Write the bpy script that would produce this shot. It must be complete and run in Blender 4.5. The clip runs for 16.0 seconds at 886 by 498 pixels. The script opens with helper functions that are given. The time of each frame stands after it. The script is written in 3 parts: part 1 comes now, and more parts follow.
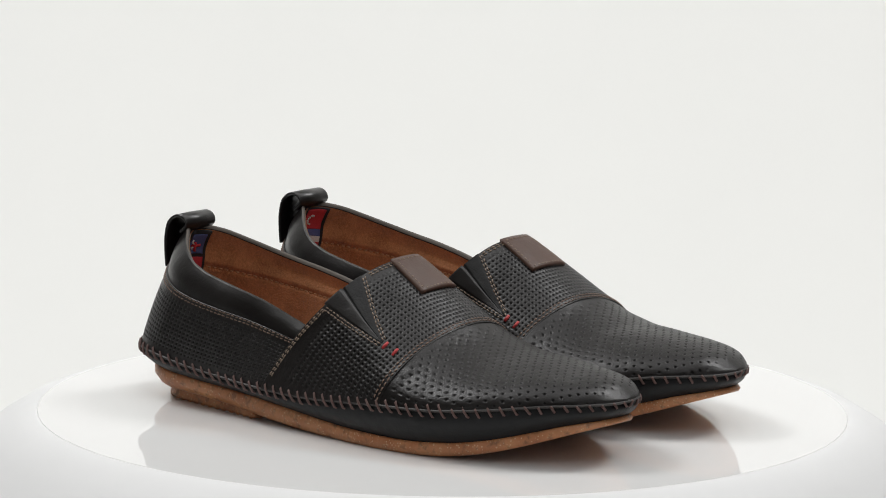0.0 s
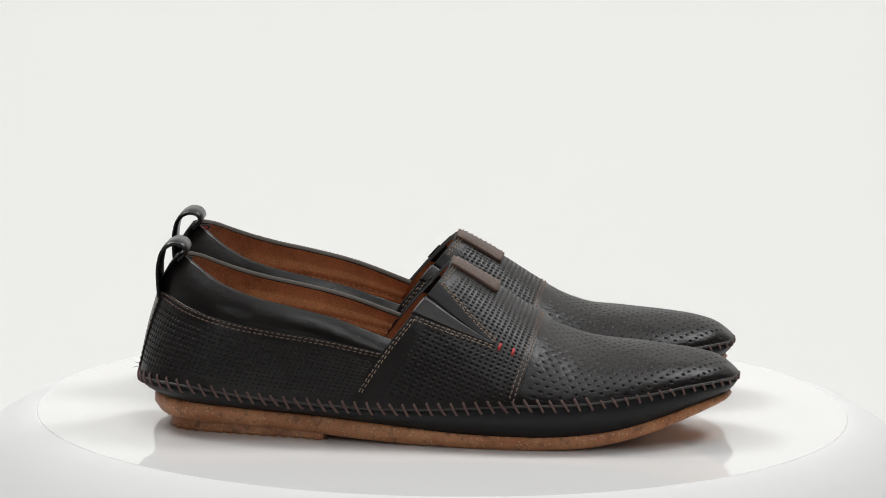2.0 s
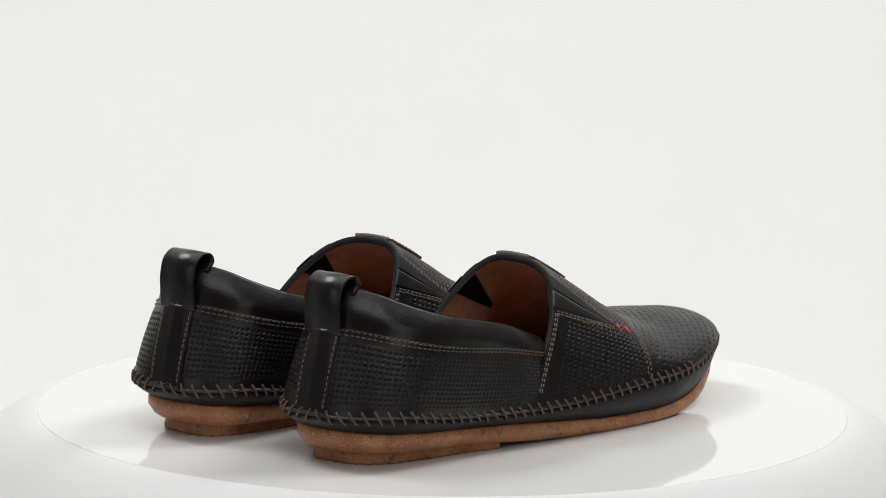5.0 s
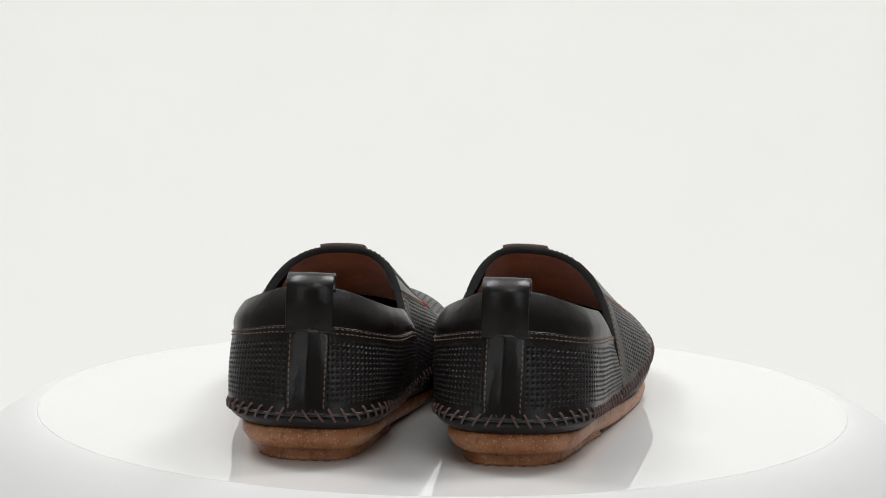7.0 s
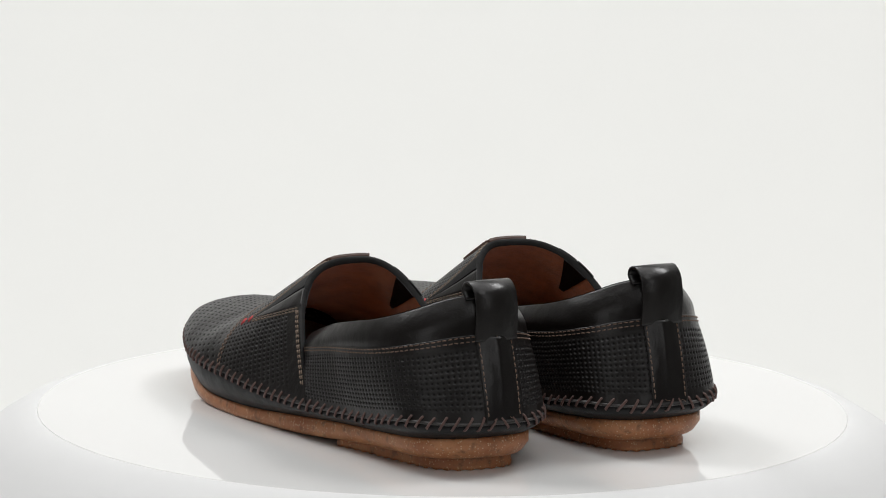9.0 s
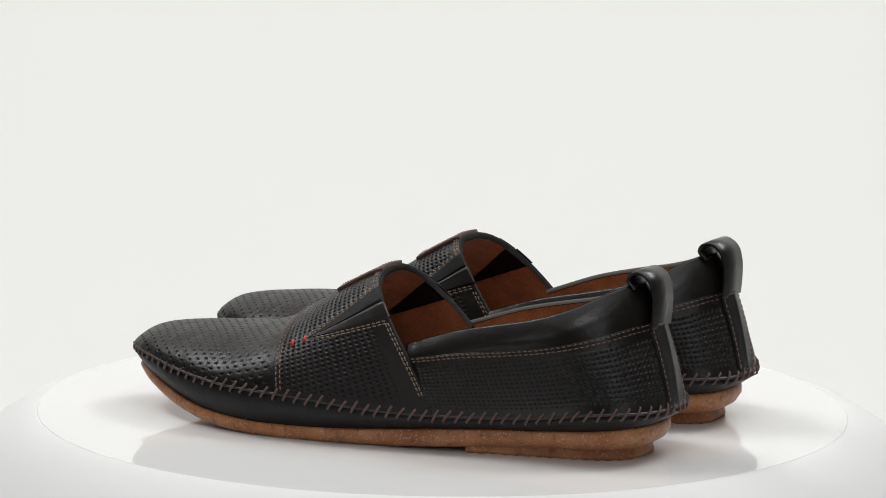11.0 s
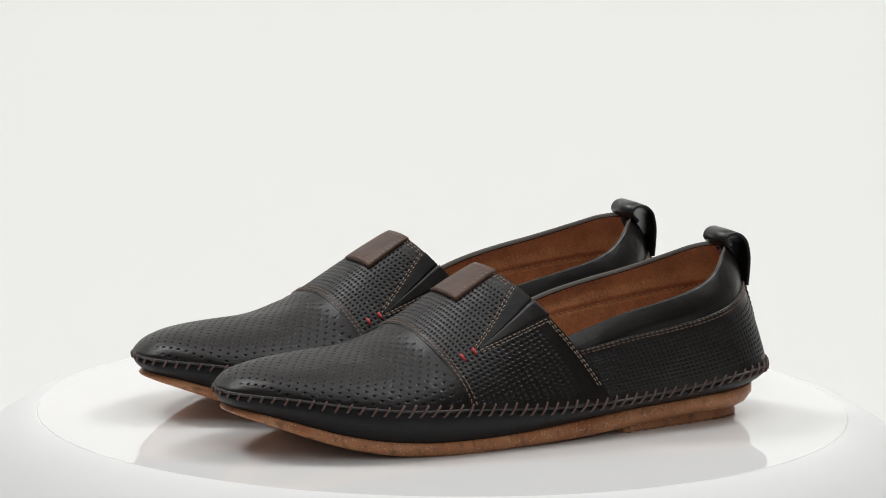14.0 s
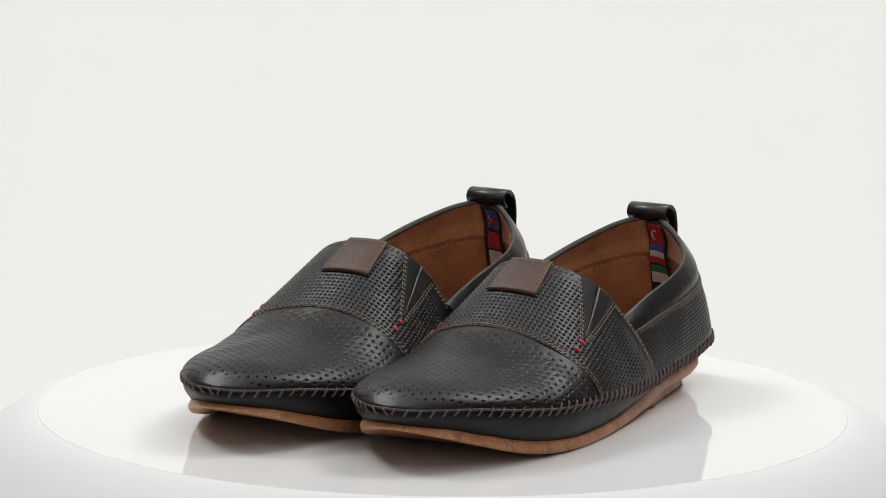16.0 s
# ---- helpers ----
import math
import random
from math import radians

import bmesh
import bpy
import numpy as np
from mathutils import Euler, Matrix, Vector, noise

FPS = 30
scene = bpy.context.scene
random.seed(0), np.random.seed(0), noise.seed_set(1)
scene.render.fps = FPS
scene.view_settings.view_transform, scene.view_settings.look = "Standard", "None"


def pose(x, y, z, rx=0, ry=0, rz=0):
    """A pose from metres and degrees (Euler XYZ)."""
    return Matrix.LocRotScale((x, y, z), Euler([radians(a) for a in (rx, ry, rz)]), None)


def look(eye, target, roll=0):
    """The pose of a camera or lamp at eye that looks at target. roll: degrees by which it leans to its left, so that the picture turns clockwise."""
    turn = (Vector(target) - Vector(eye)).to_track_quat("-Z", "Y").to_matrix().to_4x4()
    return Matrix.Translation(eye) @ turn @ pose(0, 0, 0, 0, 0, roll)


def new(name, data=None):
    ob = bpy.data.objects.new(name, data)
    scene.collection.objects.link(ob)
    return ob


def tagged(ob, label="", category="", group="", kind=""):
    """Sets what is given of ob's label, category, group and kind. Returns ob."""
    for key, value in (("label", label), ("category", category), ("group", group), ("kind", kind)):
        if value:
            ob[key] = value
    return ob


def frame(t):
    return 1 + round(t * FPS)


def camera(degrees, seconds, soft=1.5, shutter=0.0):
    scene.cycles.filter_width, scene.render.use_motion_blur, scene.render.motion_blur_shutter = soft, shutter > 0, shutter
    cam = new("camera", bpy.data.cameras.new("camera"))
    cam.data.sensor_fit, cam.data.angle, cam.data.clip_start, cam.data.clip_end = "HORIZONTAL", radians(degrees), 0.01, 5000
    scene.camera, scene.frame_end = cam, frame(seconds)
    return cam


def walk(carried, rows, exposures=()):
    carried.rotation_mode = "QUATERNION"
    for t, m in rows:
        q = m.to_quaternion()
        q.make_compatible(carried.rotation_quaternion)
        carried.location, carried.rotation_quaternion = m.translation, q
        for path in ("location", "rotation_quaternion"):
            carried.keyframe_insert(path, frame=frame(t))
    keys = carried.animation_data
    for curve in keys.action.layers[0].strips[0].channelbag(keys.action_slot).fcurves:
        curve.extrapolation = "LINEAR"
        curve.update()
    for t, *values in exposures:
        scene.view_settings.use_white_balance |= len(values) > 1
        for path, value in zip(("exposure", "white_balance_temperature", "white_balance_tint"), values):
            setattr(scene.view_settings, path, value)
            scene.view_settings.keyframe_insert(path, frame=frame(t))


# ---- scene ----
SECONDS = 16.0
SPIN = 17.491           # degrees a second, counter-clockwise from above
BACK_TIME = 7.3         # the toes point away from the camera at this time

# ---- camera: on a tripod, long lens ----
cam = camera(9.957, SECONDS, soft=1.0)
CAM_POSE = look((0.0, -2.5913, 0.5324), (-0.0008, 0.0, 0.0841), 0.73)
walk(cam, [(0.0, CAM_POSE), (SECONDS, CAM_POSE)], exposures=[(0.0, 0.0, 6500, 10), (SECONDS, 0.0, 6500, 10)])

# ---- world and studio lights ----
world = bpy.data.worlds.new("studio_world")
scene.world = world
world.use_nodes = True
world.node_tree.nodes["Background"].inputs[0].default_value = (1.0, 1.0, 0.985, 1)
world.node_tree.nodes["Background"].inputs[1].default_value = 0.1


def softbox(name, eye, target, w, h, watts, colour=(1, 1, 1)):
    """A softbox out of view: an area lamp alone, no housing built."""
    data = bpy.data.lights.new(name, "AREA")
    data.shape, data.size, data.size_y, data.energy, data.color = "RECTANGLE", w, h, watts, colour
    ob = new(name, data)
    ob.matrix_world = look(eye, target)
    return ob


softbox("key_softbox", (0.0, 0.10, 1.9), (0, 0.03, 0), 2.0, 1.6, 17)
softbox("front_softbox", (0.25, -1.55, 2.0), (0, 0, 0.05), 0.8, 0.5, 6.5)
softbox("left_softbox", (-1.25, -1.75, 0.75), (0, 0, 0.05), 0.40, 1.2, 2.8)
softbox("right_softbox", (1.00, -1.95, 0.85), (0, 0, 0.05), 0.40, 1.2, 3.5)
softbox("backdrop_light_1", (-1.5, 0.9, 2.4), (0, 1.85, -0.5), 1.0, 0.8, 42.5)
softbox("backdrop_light_2", (1.5, 0.9, 2.4), (0, 1.85, -0.5), 1.0, 0.8, 42.5)


# ---- materials ----
class Nodes:
    """Short-hand for building one node material."""

    def __init__(self, name):
        self.mat = bpy.data.materials.new(name)
        self.mat.use_nodes = True
        self.tree = self.mat.node_tree
        self.bsdf = self.tree.nodes["Principled BSDF"]

    def node(self, kind, **props):
        n = self.tree.nodes.new(kind)
        for k, v in props.items():
            setattr(n, k, v)
        return n

    def link(self, a, b):
        self.tree.links.new(a, b)

    def math(self, op, a, b=None, clamp=False):
        n = self.node("ShaderNodeMath", operation=op, use_clamp=clamp)
        for i, v in enumerate((a, b)):
            if v is None:
                continue
            if isinstance(v, (int, float)):
                n.inputs[i].default_value = v
            else:
                self.link(v, n.inputs[i])
        return n.outputs[0]

    def noise(self, scale, detail=3.0, rough=0.55, coords="Object"):
        tc = self.node("ShaderNodeTexCoord")
        n = self.node("ShaderNodeTexNoise")
        n.inputs["Scale"].default_value, n.inputs["Detail"].default_value, n.inputs["Roughness"].default_value = scale, detail, rough
        self.link(tc.outputs[coords], n.inputs["Vector"])
        return n.outputs["Fac"]

    def mix(self, fac, a, b):
        n = self.node("ShaderNodeMix", data_type="RGBA")
        for sock, v in ((n.inputs[0], fac), (n.inputs[6], a), (n.inputs[7], b)):
            if isinstance(v, (int, float)):
                sock.default_value = v
            elif isinstance(v, tuple):
                sock.default_value = (*v, 1)
            else:
                self.link(v, sock)
        return n.outputs[2]

    def ramp(self, fac, lo, hi, a=0.0, b=1.0):
        n = self.node("ShaderNodeMapRange")
        self.link(fac, n.inputs[0])
        for i, v in enumerate((lo, hi, a, b)):
            n.inputs[i + 1].default_value = v
        return n.outputs[0]

    def bump(self, height, distance, strength=1.0, after=None):
        n = self.node("ShaderNodeBump")
        n.inputs["Distance"].default_value, n.inputs["Strength"].default_value = distance, strength
        self.link(height, n.inputs["Height"])
        if after is not None:
            self.link(after, n.inputs["Normal"])
        return n.outputs[0]

    def set(self, **sockets):
        for k, v in sockets.items():
            sock = self.bsdf.inputs[k.replace("_", " ")]
            if isinstance(v, (int, float)):
                sock.default_value = v
            elif isinstance(v, tuple):
                sock.default_value = (*v, 1)
            else:
                self.link(v, sock)
        return self.mat


def leather(name, colour, rough=0.4, pitch=None, dot=0.3, stagger=False, grain=900.0, crease=1.0, spec=0.36, fine_grain=0.55):
    """Smooth or punched leather. pitch: spacing of the punched dots along u and v, in metres."""
    n = Nodes(name)
    fine = n.noise(grain, 4.0)
    broad = n.noise(28.0, 3.0)
    col = n.mix(n.ramp(broad, 0.3, 0.7), tuple(c * 0.8 for c in colour), tuple(c * 1.3 for c in colour))
    normal = n.bump(fine, 0.00025, fine_grain)
    normal = n.bump(n.noise(120.0, 3.0), 0.0008, 0.5 * crease, normal)
    normal = n.bump(n.noise(42.0, 2.0), 0.0022, 0.5 * crease, normal)
    r = n.ramp(broad, 0.25, 0.75, rough - 0.06, rough + 0.08)
    if pitch:
        uv = n.node("ShaderNodeUVMap", uv_map="UVMap")
        sep = n.node("ShaderNodeSeparateXYZ")
        n.link(uv.outputs[0], sep.inputs[0])
        v = n.math("DIVIDE", sep.outputs[1], pitch[1])
        u = n.math("DIVIDE", sep.outputs[0], pitch[0])
        if stagger:
            row = n.math("FLOOR", v)
            u = n.math("ADD", u, n.math("MULTIPLY", n.math("MODULO", n.math("ABSOLUTE", row), 2.0), 0.5))
        du = n.math("MULTIPLY", n.math("ABSOLUTE", n.math("SUBTRACT", n.math("FRACT", u), 0.5)), pitch[0] / pitch[1])
        dv = n.math("ABSOLUTE", n.math("SUBTRACT", n.math("FRACT", v), 0.5))
        d = n.math("POWER", n.math("ADD", n.math("POWER", du, 3.0), n.math("POWER", dv, 3.0)), 1 / 3.0)
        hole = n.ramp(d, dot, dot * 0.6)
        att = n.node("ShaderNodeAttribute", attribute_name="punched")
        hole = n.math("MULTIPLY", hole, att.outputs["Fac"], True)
        # shade inside the pits is painted in: same leather colour, much darker
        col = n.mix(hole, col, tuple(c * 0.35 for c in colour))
        r = n.math("ADD", r, n.math("MULTIPLY", hole, 0.4), True)
    return n.set(Base_Color=col, Roughness=r, Normal=normal, Specular_IOR_Level=spec)


def suede(name, colour):
    n = Nodes(name)
    nap = n.noise(850.0, 4.0, 0.7)
    broad = n.noise(70.0, 4.0, 0.65)
    col = n.mix(n.ramp(broad, 0.3, 0.72), tuple(c * 0.62 for c in colour), tuple(c * 1.3 for c in colour))
    col = n.mix(n.ramp(nap, 0.42, 0.68, 0.0, 0.5), col, tuple(min(1, c * 1.7) for c in colour))
    return n.set(Base_Color=col, Roughness=0.95, Specular_IOR_Level=0.15, Sheen_Weight=0.35, Sheen_Roughness=0.5,
                 Normal=n.bump(nap, 0.0006, 0.8))


def cork_rubber(name):
    n = Nodes(name)
    tc = n.node("ShaderNodeTexCoord")
    vor = n.node("ShaderNodeTexVoronoi")
    vor.inputs["Scale"].default_value = 720.0
    n.link(tc.outputs["Object"], vor.inputs["Vector"])
    speck = n.ramp(vor.outputs["Distance"], 0.36, 0.15)
    sep = n.node("ShaderNodeSeparateColor")
    n.link(vor.outputs["Color"], sep.inputs[0])
    pick = n.ramp(sep.outputs[0], 0.38, 0.5)
    broad = n.noise(60.0, 4.0, 0.65)
    col = n.mix(n.ramp(broad, 0.3, 0.7), (0.33, 0.112, 0.045), (0.56, 0.262, 0.122))
    col = n.mix(n.math("MULTIPLY", speck, pick), col, (0.62, 0.43, 0.25))
    col = n.mix(n.ramp(n.noise(240.0, 3.0), 0.52, 0.7, 0, 0.7), col, (0.13, 0.06, 0.033))
    return n.set(Base_Color=col, Roughness=0.40, Normal=n.bump(n.noise(500.0, 4.0), 0.0004, 0.5), Specular_IOR_Level=0.4)


def plain(name, colour, rough=0.5, wobble=0.12, scale=300.0, bump=0.0003, **more):
    n = Nodes(name)
    f = n.noise(scale, 3.0)
    col = n.mix(f, tuple(c * (1 - wobble) for c in colour), tuple(min(1, c * (1 + wobble)) for c in colour))
    return n.set(Base_Color=col, Roughness=rough, Normal=n.bump(f, bump, 0.5), **more)


BLACK = (0.0062, 0.0046, 0.0040)
VAMP_PUNCH = dict(pitch=(0.0050, 0.0036), dot=0.205, stagger=True)
SADDLE_EMBOSS = dict(pitch=(0.0026, 0.0025), dot=0.275, stagger=False)
QUARTER_EMBOSS = dict(pitch=(0.0027, 0.0025), dot=0.275, stagger=False)
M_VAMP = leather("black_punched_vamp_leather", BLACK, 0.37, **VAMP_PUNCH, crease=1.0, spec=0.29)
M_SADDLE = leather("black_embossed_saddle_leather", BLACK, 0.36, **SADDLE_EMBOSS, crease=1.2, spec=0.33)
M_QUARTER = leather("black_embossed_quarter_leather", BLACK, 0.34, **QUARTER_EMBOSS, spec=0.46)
M_SMOOTH = leather("black_smooth_leather", BLACK, 0.33, crease=0.9, fine_grain=0.35, spec=0.48)
M_COLLAR = leather("black_padded_collar_leather", BLACK, 0.31, crease=0.7, fine_grain=0.35, spec=0.42)
M_RAND = leather("black_rand_leather", (0.007, 0.0072, 0.0078), 0.46, spec=0.3)
M_GUSSET = leather("black_gusset_leather", (0.0045, 0.0042, 0.0042), 0.6, spec=0.28)
# welt seam: a grey-brown lighter than the rand
M_WELT_EDGE = plain("lighter_welt_edge", (0.030, 0.026, 0.024), 0.5, 0.5, 260)
M_EDGE = plain("cut_leather_edge", (0.085, 0.072, 0.060), 0.75)
M_PATCH = leather("brown_patch_leather", (0.072, 0.037, 0.025), 0.45, spec=0.3)
M_SUEDE = suede("tan_suede_lining", (0.40, 0.17, 0.072))
M_INSOLE = suede("tan_leather_insole", (0.24, 0.095, 0.045))
M_SOLE = cork_rubber("cork_flecked_rubber")
M_WELT_THREAD = plain("brown_waxed_thread", (0.115, 0.064, 0.055), 0.6, 0.3, 1500)
M_THREAD = plain("tan_sewing_thread", (0.23, 0.168, 0.122), 0.7, 0.4, 1500)
M_DARK_THREAD = plain("rust_sewing_thread", (0.175, 0.112, 0.08), 0.7, 0.3, 1500)
M_LINING_THREAD = plain("tan_lining_thread", (0.46, 0.25, 0.13), 0.8, 0.3, 1500)
M_RED = plain("red_thread", (0.42, 0.03, 0.03), 0.6, 0.2, 1500)
M_RIBBON = plain("black_woven_ribbon", (0.015, 0.013, 0.014), 0.85, 0.3, 2500)
M_FLAG_RED = plain("red_woven_ribbon", (0.46, 0.025, 0.035), 0.8, 0.2, 2500)
M_FLAG_BLUE = plain("blue_woven_ribbon", (0.07, 0.09, 0.22), 0.8, 0.2, 2500)
M_FLAG_WHITE = plain("white_woven_ribbon", (0.6, 0.57, 0.55), 0.8, 0.15, 2500)
M_FLAG_GREEN = plain("green_woven_ribbon", (0.03, 0.19, 0.09), 0.8, 0.2, 2500)
M_ACRYLIC = plain("white_gloss_acrylic", (0.755, 0.752, 0.74), 0.015, 0.005, 40, 0.000003, IOR=1.45)
M_PLINTH = plain("white_satin_plinth", (0.70, 0.70, 0.695), 0.55, 0.02, 30, 0.0001)
M_PAPER = plain("white_paper_sweep", (0.84, 0.84, 0.815), 0.9, 0.01, 6, 0.0002)
M_WALL = plain("studio_wall_paint", (0.24, 0.24, 0.24), 0.9, 0.03, 4, 0.0005)
M_DARK_WALL = plain("dark_studio_wall_paint", (0.12, 0.12, 0.12), 0.9, 0.03, 4, 0.0005)
M_FLOOR = plain("studio_floor_paint", (0.3, 0.3, 0.3), 0.6, 0.1, 5, 0.0005)


# ---- mesh helpers ----
def mesh_object(name, verts, faces, material, parent=None, label="", uvs=None, punched=None, smooth=True):
    """Links ONE mesh, under parent if given."""
    me = bpy.data.meshes.new(name)
    me.from_pydata([tuple(map(float, v)) for v in verts], [], [tuple(map(int, f)) for f in faces])
    me.materials.append(material)
    if smooth:
        me.polygons.foreach_set("use_smooth", [True] * len(me.polygons))
    if uvs is not None:
        layer = me.uv_layers.new(name="UVMap")
        idx = np.empty(len(me.loops), dtype=np.int32)
        me.loops.foreach_get("vertex_index", idx)
        layer.data.foreach_set("uv", np.asarray(uvs, dtype=np.float32)[idx].ravel())
    if punched is not None:
        att = me.attributes.new("punched", "FLOAT", "POINT")
        att.data.foreach_set("value", np.asarray(punched, dtype=np.float32).ravel())
    me.update()
    ob = new(name, me)
    if parent is not None:
        ob.parent = parent
    if label:
        tagged(ob, label)
    return ob


def grid_faces(rows, cols, closed=False, flip=False, base=0):
    out = []
    for i in range(rows - 1):
        for j in range(cols if closed else cols - 1):
            k = (j + 1) % cols
            f = (base + i * cols + j, base + i * cols + k, base + (i + 1) * cols + k, base + (i + 1) * cols + j)
            out.append(f[::-1] if flip else f)
    return out


def curve(table):
    """A smooth function through (x, value) pairs."""
    x = np.array([a for a, _ in table], float)
    y = np.array([b for _, b in table], float)
    m = np.gradient(y, x)

    def f(q):
        q = np.clip(np.asarray(q, float), x[0], x[-1])
        i = np.clip(np.searchsorted(x, q) - 1, 0, len(x) - 2)
        h = x[i + 1] - x[i]
        t = (q - x[i]) / h
        return ((2 * t**3 - 3 * t**2 + 1) * y[i] + (t**3 - 2 * t**2 + t) * h * m[i]
                + (-2 * t**3 + 3 * t**2) * y[i + 1] + (t**3 - t**2) * h * m[i + 1])
    return f


def smooth_line(points, n):
    """n points evenly spaced by length on a smooth curve through points."""
    p = np.array(points, float)
    d = np.concatenate([[0], np.cumsum(np.linalg.norm(np.diff(p, axis=0), axis=1))])
    q = np.linspace(0, d[-1], n * 4)
    dense = np.stack([curve(list(zip(d, p[:, k])))(q) for k in range(p.shape[1])], 1)
    e = np.concatenate([[0], np.cumsum(np.linalg.norm(np.diff(dense, axis=0), axis=1))])
    return np.stack([np.interp(np.linspace(0, e[-1], n), e, dense[:, k]) for k in range(p.shape[1])], 1)


# ---- the studio ----
def build_studio():
    # seamless sweep: floor sheet, curve and wall in one
    prof = [(-3.4, -0.78)]
    prof += [(1.2 + 1.5 * math.sin(a), 0.72 - 1.5 * math.cos(a)) for a in np.linspace(0, math.pi / 2, 28)]
    prof += [(2.7, 3.1)]
    verts, n = [], len(prof)
    for x in (-2.6, 2.6):
        verts += [(x, y, z) for y, z in prof]
    tagged(mesh_object("backdrop", verts, grid_faces(2, n), M_PAPER), "seamless white paper sweep lit evenly", "backdrop", kind="structure")

    def box(name, lo, hi, mat, label, cat):
        c = [(x, y, z) for x in (lo[0], hi[0]) for y in (lo[1], hi[1]) for z in (lo[2], hi[2])]
        f = [(0, 1, 3, 2), (4, 6, 7, 5), (0, 4, 5, 1), (2, 3, 7, 6), (0, 2, 6, 4), (1, 5, 7, 3)]
        tagged(mesh_object(name, c, f, mat, smooth=False), label, cat, kind="structure")
    box("wall_west", (-3.1, -3.6, -0.85), (-3.0, 3.1, 3.2), M_WALL, "plain grey studio wall", "wall")
    box("wall_east", (3.0, -3.6, -0.85), (3.1, 3.1, 3.2), M_WALL, "plain grey studio wall", "wall")
    box("wall_south", (-3.0, -3.6, -0.85), (3.0, -3.5, 3.2), M_DARK_WALL, "plain dark grey studio wall", "wall")
    box("wall_north", (-3.0, 3.0, -0.85), (3.0, 3.1, 3.2), M_WALL, "plain grey studio wall", "wall")
    box("floor", (-3.1, -3.6, -0.95), (3.1, 3.1, -0.85), M_FLOOR, "grey painted studio floor", "floor")
    box("ceiling", (-3.1, -3.6, 3.2), (3.1, 3.1, 3.3), M_WALL, "plain grey studio ceiling", "ceiling")


def lathe(name, profile, mat, parent, label="", n=160):
    verts, rows = [], len(profile)
    for r, z in profile:
        verts += [(r * math.cos(2 * math.pi * k / n), r * math.sin(2 * math.pi * k / n), z) for k in range(n)]
    faces = grid_faces(rows, n, True, flip=False)
    faces += [tuple(range(n))[::-1], tuple(range((rows - 1) * n, rows * n))]
    ob = mesh_object(name, verts, faces, mat, parent, label)
    return ob


def build_turntable():
    base = tagged(new("display_plinth"), "broad white round plinth under the turning plate", "plinth")
    lathe("plinth_column", [(0.258, -0.775), (0.258, -0.036)], M_PLINTH, base, n=200)
    lathe("plinth_top", [(0.256, -0.036), (0.262, -0.0355), (0.2632, -0.034), (0.262, -0.0322), (0.25, -0.0235), (0.236, -0.0122), (0.222, -0.0036), (0.2150, -0.0010), (0.2125, -0.0004), (0.2112, -0.0002), (0.2102, -0.0001), (0.21003, -0.0003), (0.21003, -0.0046), (0.19, -0.0052)], M_PLINTH, base, n=200)
    plate = tagged(new("turntable"), "glossy white round turntable plate, slowly turning", "turntable")
    lathe("plate", [(0.2, -0.0045), (0.2095, -0.0045), (0.21, -0.003), (0.21, -0.0002), (0.2099, 0.0), (0.2095, 0.0), (0.2, 0.0)], M_ACRYLIC, plate, n=240)
    lathe("spindle", [(0.03, -0.0062), (0.03, -0.0044)], M_PLINTH, plate, n=64)
    return plate


# ---- the shoe ----
OUTER = [(0, -.1545), (.0165, -.1527), (.0300, -.1450), (.0400, -.130), (.0440, -.105), (.0462, -.075), (.0508, -.043), (.0557, -.005),
         (.0592, .035), (.0585, .065), (.0515, .095), (.0390, .122), (.0240, .142), (.0103, .1525), (0, .1547)]
INNER = [(0, -.1545), (.0150, -.1527), (.0262, -.1450), (.0340, -.130), (.0368, -.105), (.0372, -.075), (.0385, -.043), (.0435, -.005),
         (.0490, .035), (.0502, .065), (.0465, .095), (.0368, .122), (.0230, .142), (.0100, .1525), (0, .1547)]
OUTER_LINE = smooth_line(OUTER, 900)
INNER_LINE = smooth_line(INNER, 900)
TOE = 0.1547
welt_z = curve([(-.1575, .0262), (-.13, .0262), (-.10, .0225), (-.06, .0196), (-.013, .0195), (.038, .0232), (.08, .0249), (.108, .0279), (.13, .0306), (.1547, .0315)])
rand_z = curve([(-.1575, .0178), (-.14, .0169), (-.118, .0155), (-.09, .0137), (-.047, .0113), (-.0187, .0093), (.0097, .0074), (.038, .0066), (.0665, .0069), (.0947, .0096), (.1088, .0124), (.1228, .0160), (.1368, .0197), (.1547, .0230)])
sole_z = curve([(-.1575, .0065), (-.10, .005), (-.06, .003), (-.045, .002), (-.02, .0006), (.01, 0), (.06, 0), (.08, .001), (.0947, .003), (.1088, .006), (.1228, .010), (.1368, .0145), (.1547, .0200)])
sole_inset = curve([(-.1575, .0085), (-.12, .0072), (-.05, .0065), (.04, .0045), (.1, .004), (.1547, .004)])
ridge_z = curve([(-.002, .0850), (.005, .0838), (.019, .0773), (.032, .0700), (.0494, .0593), (.0638, .0516), (.078, .0470), (.0927, .0453), (.107, .0441), (.1215, .0428), (.1358, .0410), (.147, .0377), (.1547, .0319)])
COLLAR = [(.0385, -.020, .0510), (.0395, -.034, .0558), (.0402, -.048, .0604), (.0405, -.0765, .0670), (.0385, -.0935, .0706), (.0345, -.106, .0743),
          (.0270, -.117, .0790), (.0155, -.1277, .0846), (.0065, -.1345, .0868), (0, -.1372, .0868)]
collar_line = {}


